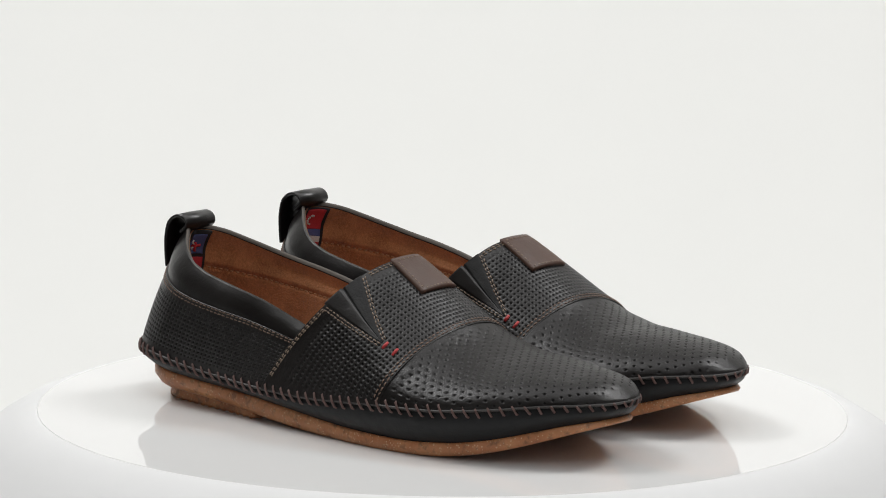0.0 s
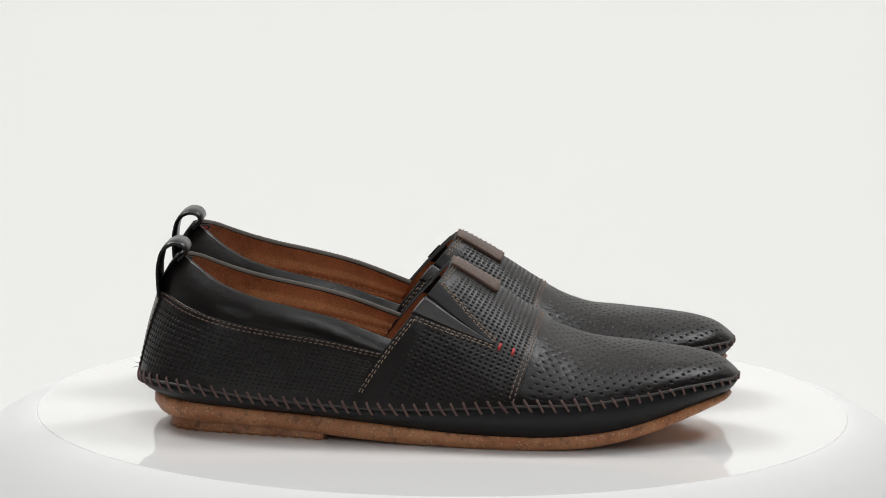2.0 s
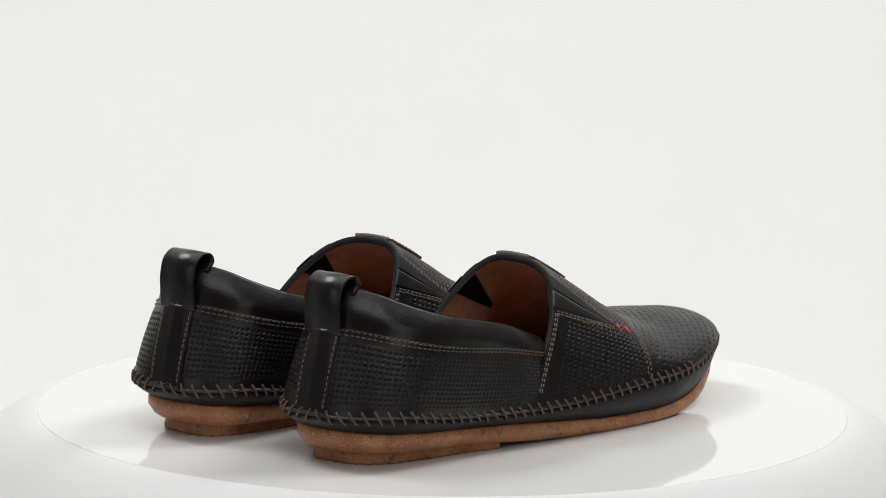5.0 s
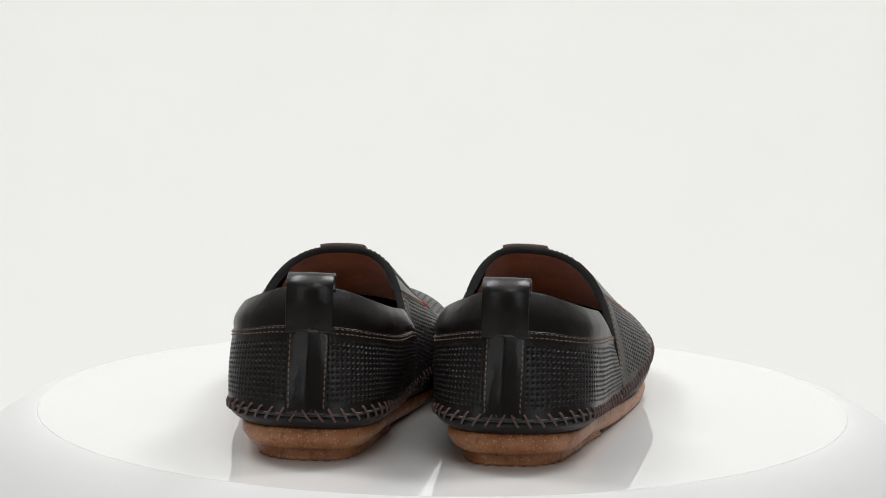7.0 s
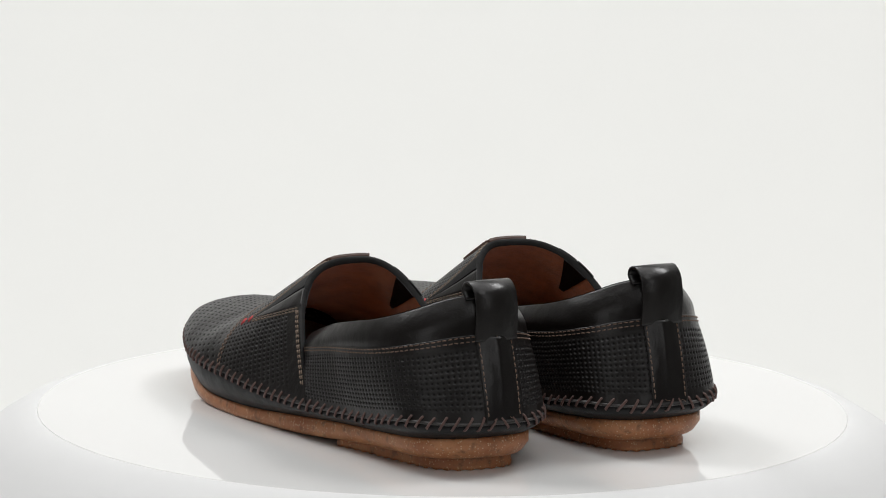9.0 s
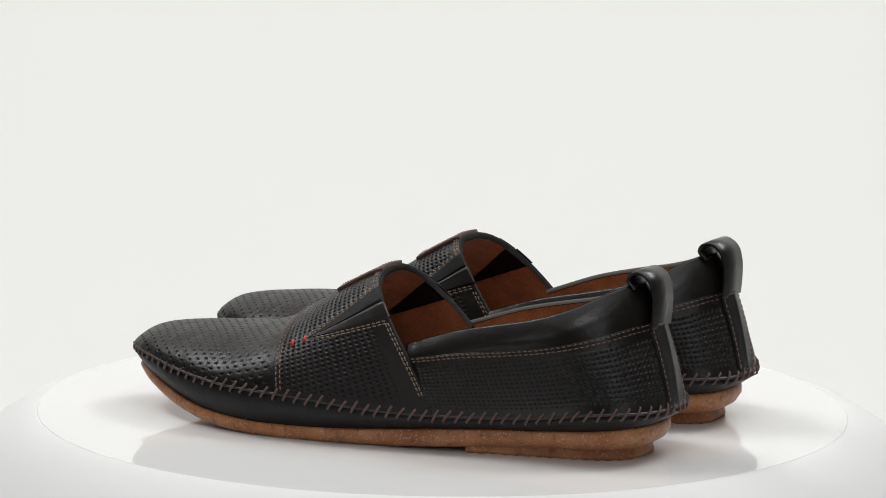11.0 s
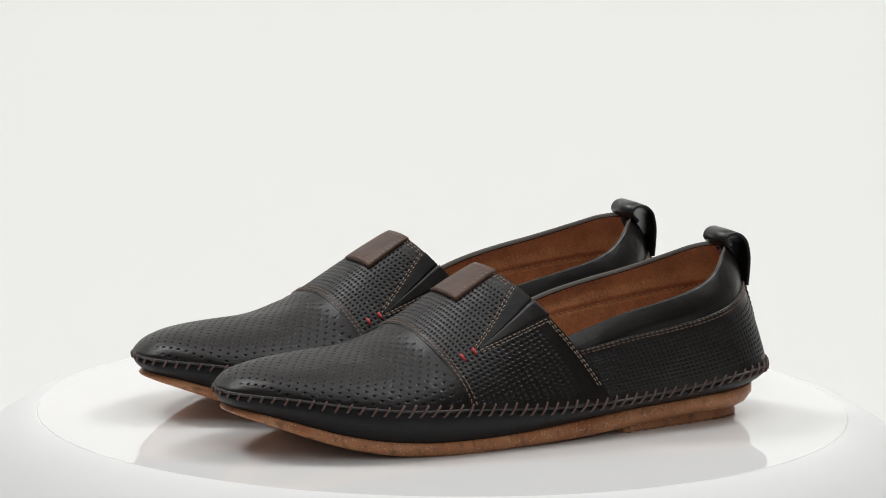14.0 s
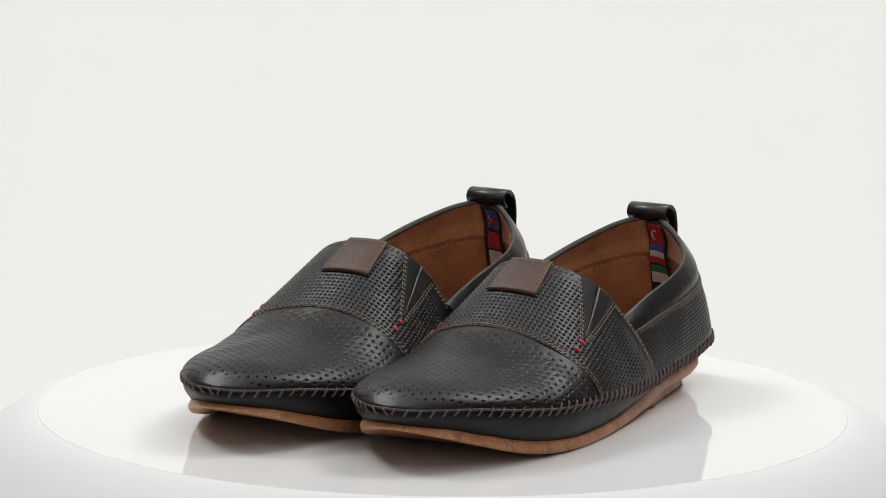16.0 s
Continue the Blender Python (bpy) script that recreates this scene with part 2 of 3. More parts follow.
def shape_collar(side):
    """The top edge of the opening: the right shoe's stands a little higher on the outside, the left one's a little wider."""
    c = smooth_line(COLLAR, 400)
    mid = np.sin(np.linspace(0, math.pi, 400)) ** 0.8
    collar_line[1], collar_line[-1] = c.copy(), c * np.array([-0.93, 1, 1])
    collar_line[-1][:, 2] -= 0.0004 * mid
    if side > 0:
        collar_line[1][:, 2] += 0.0013 * mid
    else:
        collar_line[1][:, 0] += 0.0020 * mid


def ring(n):
    """The welt line, n points by length, counter-clockwise from the heel, and outward normals."""
    loop = np.concatenate([OUTER_LINE, (INNER_LINE * [-1, 1])[::-1][1:-1]])
    d = np.concatenate([[0], np.cumsum(np.linalg.norm(np.diff(np.vstack([loop, loop[:1]]), axis=0), axis=1))])
    q = np.linspace(0, d[-1], n, endpoint=False)
    p = np.stack([np.interp(q, d, np.append(loop[:, k], loop[0, k])) for k in range(2)], 1)
    t = np.roll(p, -3, 0) - np.roll(p, 3, 0)
    t /= np.linalg.norm(t, axis=1)[:, None]
    return p, np.stack([t[:, 1], -t[:, 0]], 1), d[-1]


def side_x(y, side):
    line = OUTER_LINE if side > 0 else INNER_LINE
    return side * np.interp(y, line[:, 1], line[:, 0])


APEX = [0.0, 0.0]       # sideways place of the instep ridge at the throat, and how much higher it stands
welt_y = curve([(0, -.042), (.36, .0437), (.7, .104), (1, TOE)])
ridge_y = curve([(0, .0065), (.36, .0545), (.7, .109), (1, TOE)])


def vamp_point(s, h):
    """The upper in front of the opening. s: 0 at the throat, 1 at the toe; h: -1 inner welt, 0 ridge, 1 outer welt."""
    s, h = np.broadcast_arrays(np.asarray(s, float), np.asarray(h, float))
    yw, yr = welt_y(s), ridge_y(s)
    n = 2.7 - 0.90 * np.clip(s / 0.4, 0, 1) + 0.1 * np.clip((s - 0.6) / 0.4, 0, 1)
    a = (1 - np.abs(h)) * math.pi / 2
    ca, sa = np.abs(np.cos(a)) ** (2 / n), np.abs(np.sin(a)) ** (2 / n)
    xw = np.where(h >= 0, np.interp(yw, OUTER_LINE[:, 1], OUTER_LINE[:, 0]), -np.interp(yw, INNER_LINE[:, 1], INNER_LINE[:, 0]))
    xr = APEX[0] * (1 - s)
    zw, zr = welt_z(yw), ridge_z(yr) + APEX[1] * (1 - s) ** 2
    k = 1 - 0.11 * np.clip(1 - s / 0.45, 0, 1)
    x = xr + (xw - xr) * (k * ca + (1 - k) * (1 - sa) ** 2.5)
    y = yw + (yr - yw) * sa ** 1.2
    z = zw + (zr - zw) * sa
    return np.stack([x, y, z], -1)


def wall_point(q, v):
    """The quarters round the heel. q: 0 outer seam, 0.5 heel, 1 inner seam; v: 0 welt, 1 collar edge."""
    q, v = np.broadcast_arrays(np.asarray(q, float), np.asarray(v, float))
    out = np.empty(q.shape + (3,))
    for side, line in ((1, OUTER_LINE), (-1, INNER_LINE * [-1, 1])):
        m = q <= 0.5 if side > 0 else q > 0.5
        f = np.where(side > 0, q[m] * 2, 2 - q[m] * 2)
        rear = line[line[:, 1] <= -.036][::-1]
        d = np.concatenate([[0], np.cumsum(np.linalg.norm(np.diff(rear, axis=0), axis=1))])
        d /= d[-1]
        wx, wy = np.interp(f, d, rear[:, 0]), np.interp(f, d, rear[:, 1])
        wz = welt_z(wy)
        c = collar_line[side]
        e = np.linspace(0, 1, len(c))
        cx, cy, cz = (np.interp(f, e, c[:, k]) for k in range(3))
        vv = v[m]
        g = np.sin(np.clip(vv, 0, 1) * math.pi)
        pad = np.exp(-((vv - 0.83) / 0.11) ** 2)
        ax, ay = cx, cy + .085
        r = np.maximum(np.hypot(ax, np.minimum(ay, 0)), 1e-6)
        nx, ny = ax / r, np.minimum(ay, 0) / r
        b = 0.0022 * g + 0.0018 * pad - 0.0012 * np.clip((vv - 0.9) / 0.1, 0, 1) ** 2
        out[m] = np.stack([wx + (cx - wx) * vv + nx * b, wy + (cy - wy) * vv + ny * b, wz + (cz - wz) * vv], -1)
    return out


def normals_of(grid):
    du = np.gradient(grid, axis=1)
    dv = np.gradient(grid, axis=0)
    n = np.cross(du, dv)
    return n / np.maximum(np.linalg.norm(n, axis=-1), 1e-9)[..., None]


def relief(uv, mask, pitch, dot, stagger, pit, puff):
    """Height of punched or embossed leather: pits of depth pit at the given spacing, the land between them swollen by puff."""
    u, v = uv[..., 0] / pitch[0], uv[..., 1] / pitch[1]
    if stagger:
        u = u + 0.5 * np.fmod(np.abs(np.floor(v)), 2.0)
    du = np.abs(u - np.floor(u) - 0.5) * pitch[0] / pitch[1]
    dv = np.abs(v - np.floor(v) - 0.5)
    d = (du ** 3 + dv ** 3) ** (1 / 3)
    hole = np.clip((dot - d) / (0.45 * dot), 0, 1)
    land = np.clip((d - dot * 0.8) / dot, 0, 1)
    return mask * (puff * land * (2 - land) - pit * hole * hole * (3 - 2 * hole))


FRONT = 0.987
HEEL = 0.979            # length of the heel half against the tables above


def build_shoe(side, name, label):
    """One shoe, heel to toe along y. side: 1 right, -1 left (its mirror image)."""
    shoe = tagged(new(name), label, "shoe", "pair of shoes")
    APEX[:] = (-0.006, 0.0008) if side > 0 else (0.0003, -0.0012)
    shape_collar(side)

    def put(nm, verts, faces, mat, parent=shoe, lab="", uvs=None, punched=None, smooth=True):
        verts = np.array(verts, dtype=float).reshape(-1, 3)
        verts[:, 0] *= side
        verts[:, 1] = np.where(verts[:, 1] < 0, verts[:, 1] * HEEL, verts[:, 1] * FRONT)
        if side < 0:
            faces = [f[::-1] for f in faces]
        return mesh_object(nm, verts, faces, mat, parent, lab, uvs, punched, smooth)

    def sheet(nm, grid, mat, lift=0.0, thick=0.0012, outward=None, lab="", uvs=None, punched=None, parent=shoe, raised=None):
        """A leather panel of some thickness laid over a surface grid; raised: relief of its outer skin."""
        rows, cols = grid.shape[:2]
        nrm = normals_of(grid)
        if outward is None:
            outward = grid - np.array([0, np.mean(grid[..., 1]), 0.03])
        if np.mean(np.sum(nrm * outward, -1)) < 0:
            nrm = -nrm
        top = (grid + nrm * (lift + thick)).reshape(-1, 3)
        low = (grid + nrm * lift).reshape(-1, 3)
        k0 = (rows // 2) * cols + cols // 2
        mid = (k0, k0 + 1, k0 + cols + 1, k0 + cols)
        n0 = np.cross(top[mid[1]] - top[mid[0]], top[mid[3]] - top[mid[0]])
        flip = n0 @ nrm.reshape(-1, 3)[mid[0]] < 0
        faces = grid_faces(rows, cols, flip=flip)
        edge = ([(0, j) for j in range(cols)] + [(i, cols - 1) for i in range(1, rows)]
                + [(rows - 1, j) for j in range(cols - 2, -1, -1)] + [(i, 0) for i in range(rows - 2, 0, -1)])
        k, total = [i * cols + j for i, j in edge], rows * cols
        if raised is not None:
            # the hidden underside of an embossed panel is left open: only its turned-in edge is built
            m = len(k)
            for a in range(m):
                b = (a + 1) % m
                q = (k[a], total + a, total + b, k[b])
                faces.append(q[::-1] if flip else q)
            top = top + nrm.reshape(-1, 3) * raised.reshape(-1, 1)
            u2, p2 = uvs.reshape(-1, 2), punched.ravel()
            return put(nm, np.vstack([top, low[k]]), faces, mat, parent, lab, np.vstack([u2, u2[k]]), np.concatenate([p2, np.zeros(m)]))
        for a, b in zip(k, k[1:] + k[:1]):
            q = (a, a + total, b + total, b)
            faces.append(q[::-1] if flip else q)
        u2 = None if uvs is None else np.vstack([uvs.reshape(-1, 2)] * 2)
        p2 = None if punched is None else np.concatenate([punched.ravel(), np.zeros(punched.size)])
        return put(nm, np.vstack([top, low]), faces, mat, parent, lab, u2, p2)

    def stitches(nm, path, nrm, mat, length=0.0021, gap=0.0008, thick=0.00031, lift=0.0001, parent=shoe):
        """A row of thread dashes along a path."""
        path, nrm = np.asarray(path), np.asarray(nrm)
        d = np.concatenate([[0], np.cumsum(np.linalg.norm(np.diff(path, axis=0), axis=1))])
        verts, faces = [], []
        at = gap
        hand = random.Random(len(path) + int(d[-1] * 1e5))
        while at + length < d[-1]:
            q = np.array([at, at + length * 0.5, at + length * hand.uniform(0.8, 1.05)])
            c = np.stack([np.interp(q, d, path[:, k]) for k in range(3)], 1)
            u = np.stack([np.interp(q, d, nrm[:, k]) for k in range(3)], 1)
            t = c[2] - c[0]
            t = t / max(np.linalg.norm(t), 1e-9)
            base = len(verts)
            for i in range(3):
                n = u[i] / max(np.linalg.norm(u[i]), 1e-9)
                w = np.cross(t, n)
                hgt = lift + (0.0002 if i == 1 else -0.0002)
                if i == 0:
                    sway = hand.uniform(-0.00018, 0.00018)
                for a, b in ((1, -0.6), (0.7, 0.7), (-0.7, 0.7), (-1, -0.6)):
                    verts.append(c[i] + w * (thick * a + sway * (1 - i)) + n * (hgt + thick * b))
            faces += grid_faces(3, 4, base=base, flip=True)
            faces += [(base, base + 1, base + 2, base + 3), (base + 11, base + 10, base + 9, base + 8)]
            at += length + gap
        if verts:
            ob = put(nm, verts, faces, mat, parent)
            tagged(ob, kind="stuff")
            return ob

    def surf_path(fn, a, b, out_ref, n=160):
        """Points and outward normals of fn(a, b) along arrays a, b."""
        p = fn(a, b)
        e = 1e-3
        pu, pv = fn(np.clip(a + e, 0, 1), b) - fn(np.clip(a - e, 0, 1), b), fn(a, b + e) - fn(a, b - e)
        nn = np.cross(pu, pv)
        nn /= np.maximum(np.linalg.norm(nn, axis=1), 1e-12)[:, None]
        ref = p - out_ref
        sgn = np.sign(np.sum(nn * ref, 1))
        return p, nn * sgn[:, None]

    # --- outsole with its heel block ---
    n = 220
    p, nv, length = ring(n)
    y = p[:, 1]
    ins, zt, zb = sole_inset(y) - 0.0012, rand_z(y), sole_z(y)

    def level(inset, z):
        return np.column_stack([p - nv * np.asarray(inset)[:, None], z])
    heelness = np.clip((-y - .05) / .05, 0, 1)
    rows = [level(ins + 0.006, zt + 0.0004), level(ins + 0.0006, zt + 0.0002), level(ins, zt - 0.0008),
            level(ins - 0.0006 + 0.0006 * heelness, zt * .55 + zb * .45), level(ins + 0.0002 + 0.0028 * heelness, zt * .15 + zb * .85), level(ins + 0.0016 + 0.0036 * heelness, zb + 0.0002), level(ins + 0.006 + 0.002 * heelness, zb)]
    v = np.concatenate(rows)
    sole = put("outsole", v, grid_faces(len(rows), n, True, flip=True) + [tuple(range((len(rows) - 1) * n, len(rows) * n))[::-1]], M_SOLE, shoe, "brown cork-flecked rubber outsole")
    m = np.where(y < -.055)[0]
    m = np.concatenate([m[m > n // 2], m[m <= n // 2]])
    q = p[m] - nv[m] * (sole_inset(y[m]) + 0.0008 + 0.0068 * np.clip((-y[m] - .06) / .06, 0, 1))[:, None]
    q = q[q[:, 1] < -.055]
    steps = np.linspace(q[-1, 0], q[0, 0], 14)[1:-1]
    q = np.vstack([q, np.column_stack([steps, np.full(12, -.0545) + 0.002 * np.cos(np.linspace(-1.5, 1.5, 12))])])
    fine = smooth_line(np.vstack([q, q[:1]]), 181)[:-1]
    k = len(fine)
    ctr = fine.mean(0)
    tooth = 0.0006 * np.where(np.arange(k) % 4 < 2, 1, 0)
    rows = [np.column_stack([fine, np.full(k, .0085)]), np.column_stack([fine, np.full(k, .0025)]),
            np.column_stack([ctr + (fine - ctr) * 1.012, .0016 + tooth]), np.column_stack([ctr + (fine - ctr) * 1.008, tooth]), np.column_stack([ctr + (fine - ctr) * .95, 0 * tooth])]
    put("heel_block", np.concatenate(rows), grid_faces(len(rows), k, True, flip=True) + [tuple(range((len(rows) - 1) * k, len(rows) * k))[::-1]], M_SOLE, sole, "ribbed brown rubber heel block")

    # --- black rand between sole and upper, and the rolled welt seam ---
    n = 300
    p, nv, length = ring(n)
    y = p[:, 1]
    zw, zr, ins = welt_z(y), rand_z(y), sole_inset(y)
    rows = []
    for f in np.linspace(0, 1, 9):
        bulge = 0.0016 * math.sin(math.pi * min(1, f * 1.05))
        rows.append(np.column_stack([p + nv * (bulge - ins * (f ** 1.7))[:, None] - nv * 0.0004, zw - 0.0004 + (zr + 0.0003 - zw) * f]))
    rand = put("rand", np.concatenate(rows), grid_faces(len(rows), n, True, flip=True), M_RAND, shoe, "smooth black leather rand")
    rows = []
    for a in np.linspace(0, 2 * math.pi, 8, endpoint=False):
        rows.append(np.column_stack([p + nv * (0.0004 + 0.0011 * math.cos(a)), zw + 0.0009 * math.sin(a)]))
    rows.append(rows[0])
    put("welt_seam", np.concatenate(rows), grid_faces(len(rows), n, True, flip=False), M_WELT_EDGE, shoe)

    # --- front of the upper: toe vamp, saddle band ---
    def vamp_grid(s0, s1, ns, h0=-1.0, h1=1.0, nh=97):
        q0, q1 = 1 - math.sqrt(1 - s0), 1 - math.sqrt(1 - s1)
        s = 1 - (1 - np.linspace(q0, q1, ns)) ** 2
        h = np.linspace(h0, h1, nh)
        return vamp_point(s[:, None], h[None, :]), s, h

    def metric_uv(g, mid):
        along = np.concatenate([[0], np.cumsum(np.linalg.norm(np.diff(g[:, mid], axis=0), axis=1))])
        step = np.linalg.norm(np.diff(g, axis=1), axis=2)
        across = np.concatenate([np.zeros((len(g), 1)), np.cumsum(step, axis=1)], 1)
        across -= across[:, mid:mid + 1]
        return np.stack([np.broadcast_to(along[:, None], across.shape), across], -1)

    SEAM = 0.36
    g, s, h = vamp_grid(SEAM - 0.02, 0.9995, 250, nh=301)
    bumps = np.array([[noise.noise(Vector((a[0] * 40, a[1] * 40, a[2] * 40 + side * 5))) for a in r] for r in g])
    g2 = g + normals_of(g) * 0
    g2[..., 2] += 0.0008 * bumps * (1 - np.abs(h)[None, :] ** 4) * np.clip((1 - s) / 0.1, 0, 1)[:, None]
    mask = (np.clip((s - SEAM - .012) / .012, 0, 1) * np.clip((0.965 - s) / .02, 0, 1))[:, None] * np.clip((0.95 - np.abs(h)) / .03, 0, 1)[None, :]
    uv = metric_uv(g, 150)
    sheet("vamp", g2, M_VAMP, 0.0, 0.0011, lab="black punched leather toe vamp", uvs=uv, punched=mask, raised=relief(uv, mask, **VAMP_PUNCH, pit=0.0006, puff=0.00004))

    g, s, h = vamp_grid(0.0, SEAM, 190, nh=481)
    in_v = np.zeros((len(s), len(h)))
    V_TIP, V_LOW, V_HIGH, V_MID, V_END = 0.262, 0.582, 0.319, 0.454, 0.566
    vt = np.clip(1 - s / V_TIP, 0, 1)[:, None]
    lo, hi = V_END + (V_LOW - V_END) * vt, V_END + (V_HIGH - V_END) * vt
    ah = np.abs(h)[None, :]
    in_v = np.clip((lo + .02 - ah) / .02, 0, 1) * np.clip((ah - hi + .02) / .02, 0, 1) * (vt > 0)
    mask = (1 - in_v) * np.clip((s - .035) / .03, 0, 1)[:, None] * np.clip((SEAM - .012 - s) / .012, 0, 1)[:, None] * np.clip((0.975 - ah) / .02, 0, 1)
    side_plain = np.clip((ah - 0.6) / .02, 0, 1) * np.clip((0.075 - s) / .03, 0, 1)[:, None]
    mask = mask * (1 - side_plain)
    uv = metric_uv(g, 240)
    saddle = sheet("saddle", g, M_SADDLE, 0.0002, 0.0012, lab="black embossed leather saddle across the instep", uvs=uv, punched=mask, raised=relief(uv, mask, **SADDLE_EMBOSS, pit=0.0004, puff=0.0001))

    ctr_ref = np.array([0, 0, 0.015])

    def on_vamp(s, h, lift=0.0015):
        a, b = surf_path(vamp_point, np.asarray(s, float), np.asarray(h, float), ctr_ref)
        return a + b * lift, b
    hh = np.linspace(-0.97, 0.97, 240)
    for h0, h1 in ((-0.97, -0.60), (-0.31, 0.31), (0.60, 0.97)):
        ht = np.linspace(h0, h1, 100)
        for off in (0.0017, 0.0034):
            stitches("throat_stitching", *on_vamp(off / (0.143 + 0.11 * np.abs(ht)), ht), M_THREAD)
    for off in (-0.008, -0.019):
        stitches("vamp_stitching", *on_vamp(np.full(240, SEAM + off), hh), M_DARK_THREAD)
    for sd in (1, -1):
        t = np.linspace(0.03, 1, 80)
        for gap in (0, 1):
            stitches("gusset_stitching", *on_vamp(V_TIP * t, sd * (V_END + (V_LOW - V_END) * (1 - t) + 0.010 + 0.017 * gap)), M_THREAD)
            stitches("gusset_stitching", *on_vamp(V_TIP * t, sd * (V_END + (V_HIGH - V_END) * (1 - t) - 0.006 - 0.017 * gap)), M_THREAD)
        # two flaps of the elastic gusset with the slit between them
        for nm, e0, e1, tab in (("gusset_flap", V_LOW, V_MID + 0.004, 0.0009), ("gusset_flap", V_MID - 0.004, V_HIGH, 0.0002)):
            tt, ff = np.linspace(0, 0.97, 24), np.linspace(0, 1, 8)
            edge0 = V_END + (e0 - V_END) * (1 - tt)
            edge1 = V_END + (e1 - V_END) * (1 - tt)
            H = sd * (edge0[:, None] + (edge1 - edge0)[:, None] * ff[None, :])
            S = np.broadcast_to((V_TIP * tt)[:, None], H.shape)
            g = vamp_point(np.clip(S, 0, 1), H)
            back = g[0] - g[1]
            g = np.concatenate([(g[0] + tab * back / np.linalg.norm(back, axis=1)[:, None])[None], g])
            sheet(nm, g, M_COLLAR if e0 == V_LOW else M_GUSSET, 0.0013, 0.0004, parent=saddle, lab="smooth black gusset flap")
        tt, ff = np.linspace(0, 0.8, 16), np.linspace(0, 1, 10)
        lo2, hi2 = V_END + (0.568 - V_END) * (1 - tt), V_END + (0.385 - V_END) * (1 - tt)
        H = sd * (lo2[:, None] + (hi2 - lo2)[:, None] * ff[None, :])
        S = np.broadcast_to((V_TIP * tt)[:, None], H.shape)
        sheet("gusset_lining", vamp_point(S, H), M_GUSSET, -0.0027, 0.0006, parent=saddle, lab="black elastic gusset lining")
        # red bar tacks at the tip
        for ds in (0.006, 0.046):
            ss = np.full(6, V_TIP + ds) + np.linspace(-0.002, 0.002, 6)
            pth, nn = on_vamp(ss, sd * (0.576 + np.linspace(-0.036, 0.036, 6)), 0.0014)
            tack = stitches("bar_tack", pth, nn, M_RED, length=0.0044, gap=0.0001, thick=0.0008, lift=0.0002, parent=saddle)
            if tack:
                tack["kind"] = ""
                del tack["kind"]
                tagged(tack, "red thread bar tack")

    # --- brown leather patch at the throat ---
    PC = -0.01 if side > 0 else 0.01
    ss, hs = np.linspace(-0.0, 0.185, 16), np.linspace(-1, 1, 15)
    S = np.clip(np.broadcast_to(ss[:, None], (16, 15)), 0.0, 1)
    half = 0.112 + 0.04 * (ss / 0.185)[:, None]
    g = vamp_point(S, PC + half * hs[None, :])
    patch = sheet("patch", g, M_PATCH, 0.0014, 0.0016, lab="brown leather patch with stitched border")
    for b0 in (-0.81, 0.81):
        t = np.linspace(0.02, 0.17, 40)
        stitches("patch_stitching", *on_vamp(t, PC + (0.112 + 0.04 * t / 0.185) * b0, 0.00285), M_THREAD, 0.0018, 0.001, 0.0003, 0.0002, parent=patch)
    stitches("patch_stitching", *on_vamp(np.full(40, 0.172), PC + 0.149 * np.linspace(-.86, .86, 40), 0.00285), M_THREAD, 0.0018, 0.001, 0.0003, 0.0002, parent=patch)

    stitches("patch_stitching", *on_vamp(np.full(40, 0.016), PC + 0.115 * np.linspace(-.86, .86, 40), 0.00285), M_THREAD, 0.0022, 0.001, 0.0003, 0.0002, parent=patch)

    # --- quarters, heel strip and collar ---
    def collar_v(q):
        return 0.685 + 0.11 * np.abs(2 * q - 1) ** 2.2
    STRIP = 0.035
    for nm, q0, q1 in (("quarter", 0.0, 0.5 - STRIP + .006), ("quarter", 0.5 + STRIP - .006, 1.0)):
        q, f = np.linspace(q0, q1, 330), np.linspace(0.0, 1, 110)
        Q, F = np.meshgrid(q, f)
        V = F * (collar_v(Q) + 0.012)
        g = wall_point(Q, V)
        uv = np.stack([Q * 0.285, V * 0.055], -1)
        mask = np.clip((V - 0.09) / .03, 0, 1) * np.clip((collar_v(Q) - 0.075 - V) / .03, 0, 1)
        sheet(nm, g, M_QUARTER, -0.0003, 0.0012, outward=g - np.array([0, -.06, .05]), uvs=uv, punched=mask, lab="black embossed leather quarter", raised=relief(uv, mask, **QUARTER_EMBOSS, pit=0.0005, puff=0.0001))
    Q, F = np.meshgrid(np.linspace(0.5 - STRIP, 0.5 + STRIP, 30), np.linspace(0, 1, 24))
    g = wall_point(Q, F * (collar_v(Q) - 0.01))
    sheet("heel_strip", g, M_SMOOTH, 0.0006, 0.0012, outward=g - np.array([0, -.06, .05]), lab="smooth black leather heel strip")
    Q, F = np.meshgrid(np.linspace(0, 1, 170), np.linspace(0, 1, 24))
    V = collar_v(Q) + (1.0 - collar_v(Q)) * F
    g = wall_point(Q, V)
    sheet("collar", g, M_COLLAR, -0.0012, 0.0014, outward=g - np.array([0, -.06, .05]), lab="padded smooth black leather collar")

    wall_ref = np.array([0, -.06, .04])

    def on_wall(q, v, lift):
        a, b = surf_path(wall_point, q, v, wall_ref)
        return a + b * lift, b
    q = np.linspace(0.01, 0.99, 500)
    stitches("collar_stitching", *on_wall(q, collar_v(q) - 0.004, 0.0009), M_DARK_THREAD)
    stitches("collar_stitching", *on_wall(q, collar_v(q) - 0.040, 0.0009), M_DARK_THREAD)
    for sd in (-1, 1):
        v = np.linspace(0.04, 0.66, 80)
        stitches("heel_stitching", *on_wall(np.full(80, 0.5 + sd * (STRIP - 0.005)), v, 0.0018), M_DARK_THREAD)

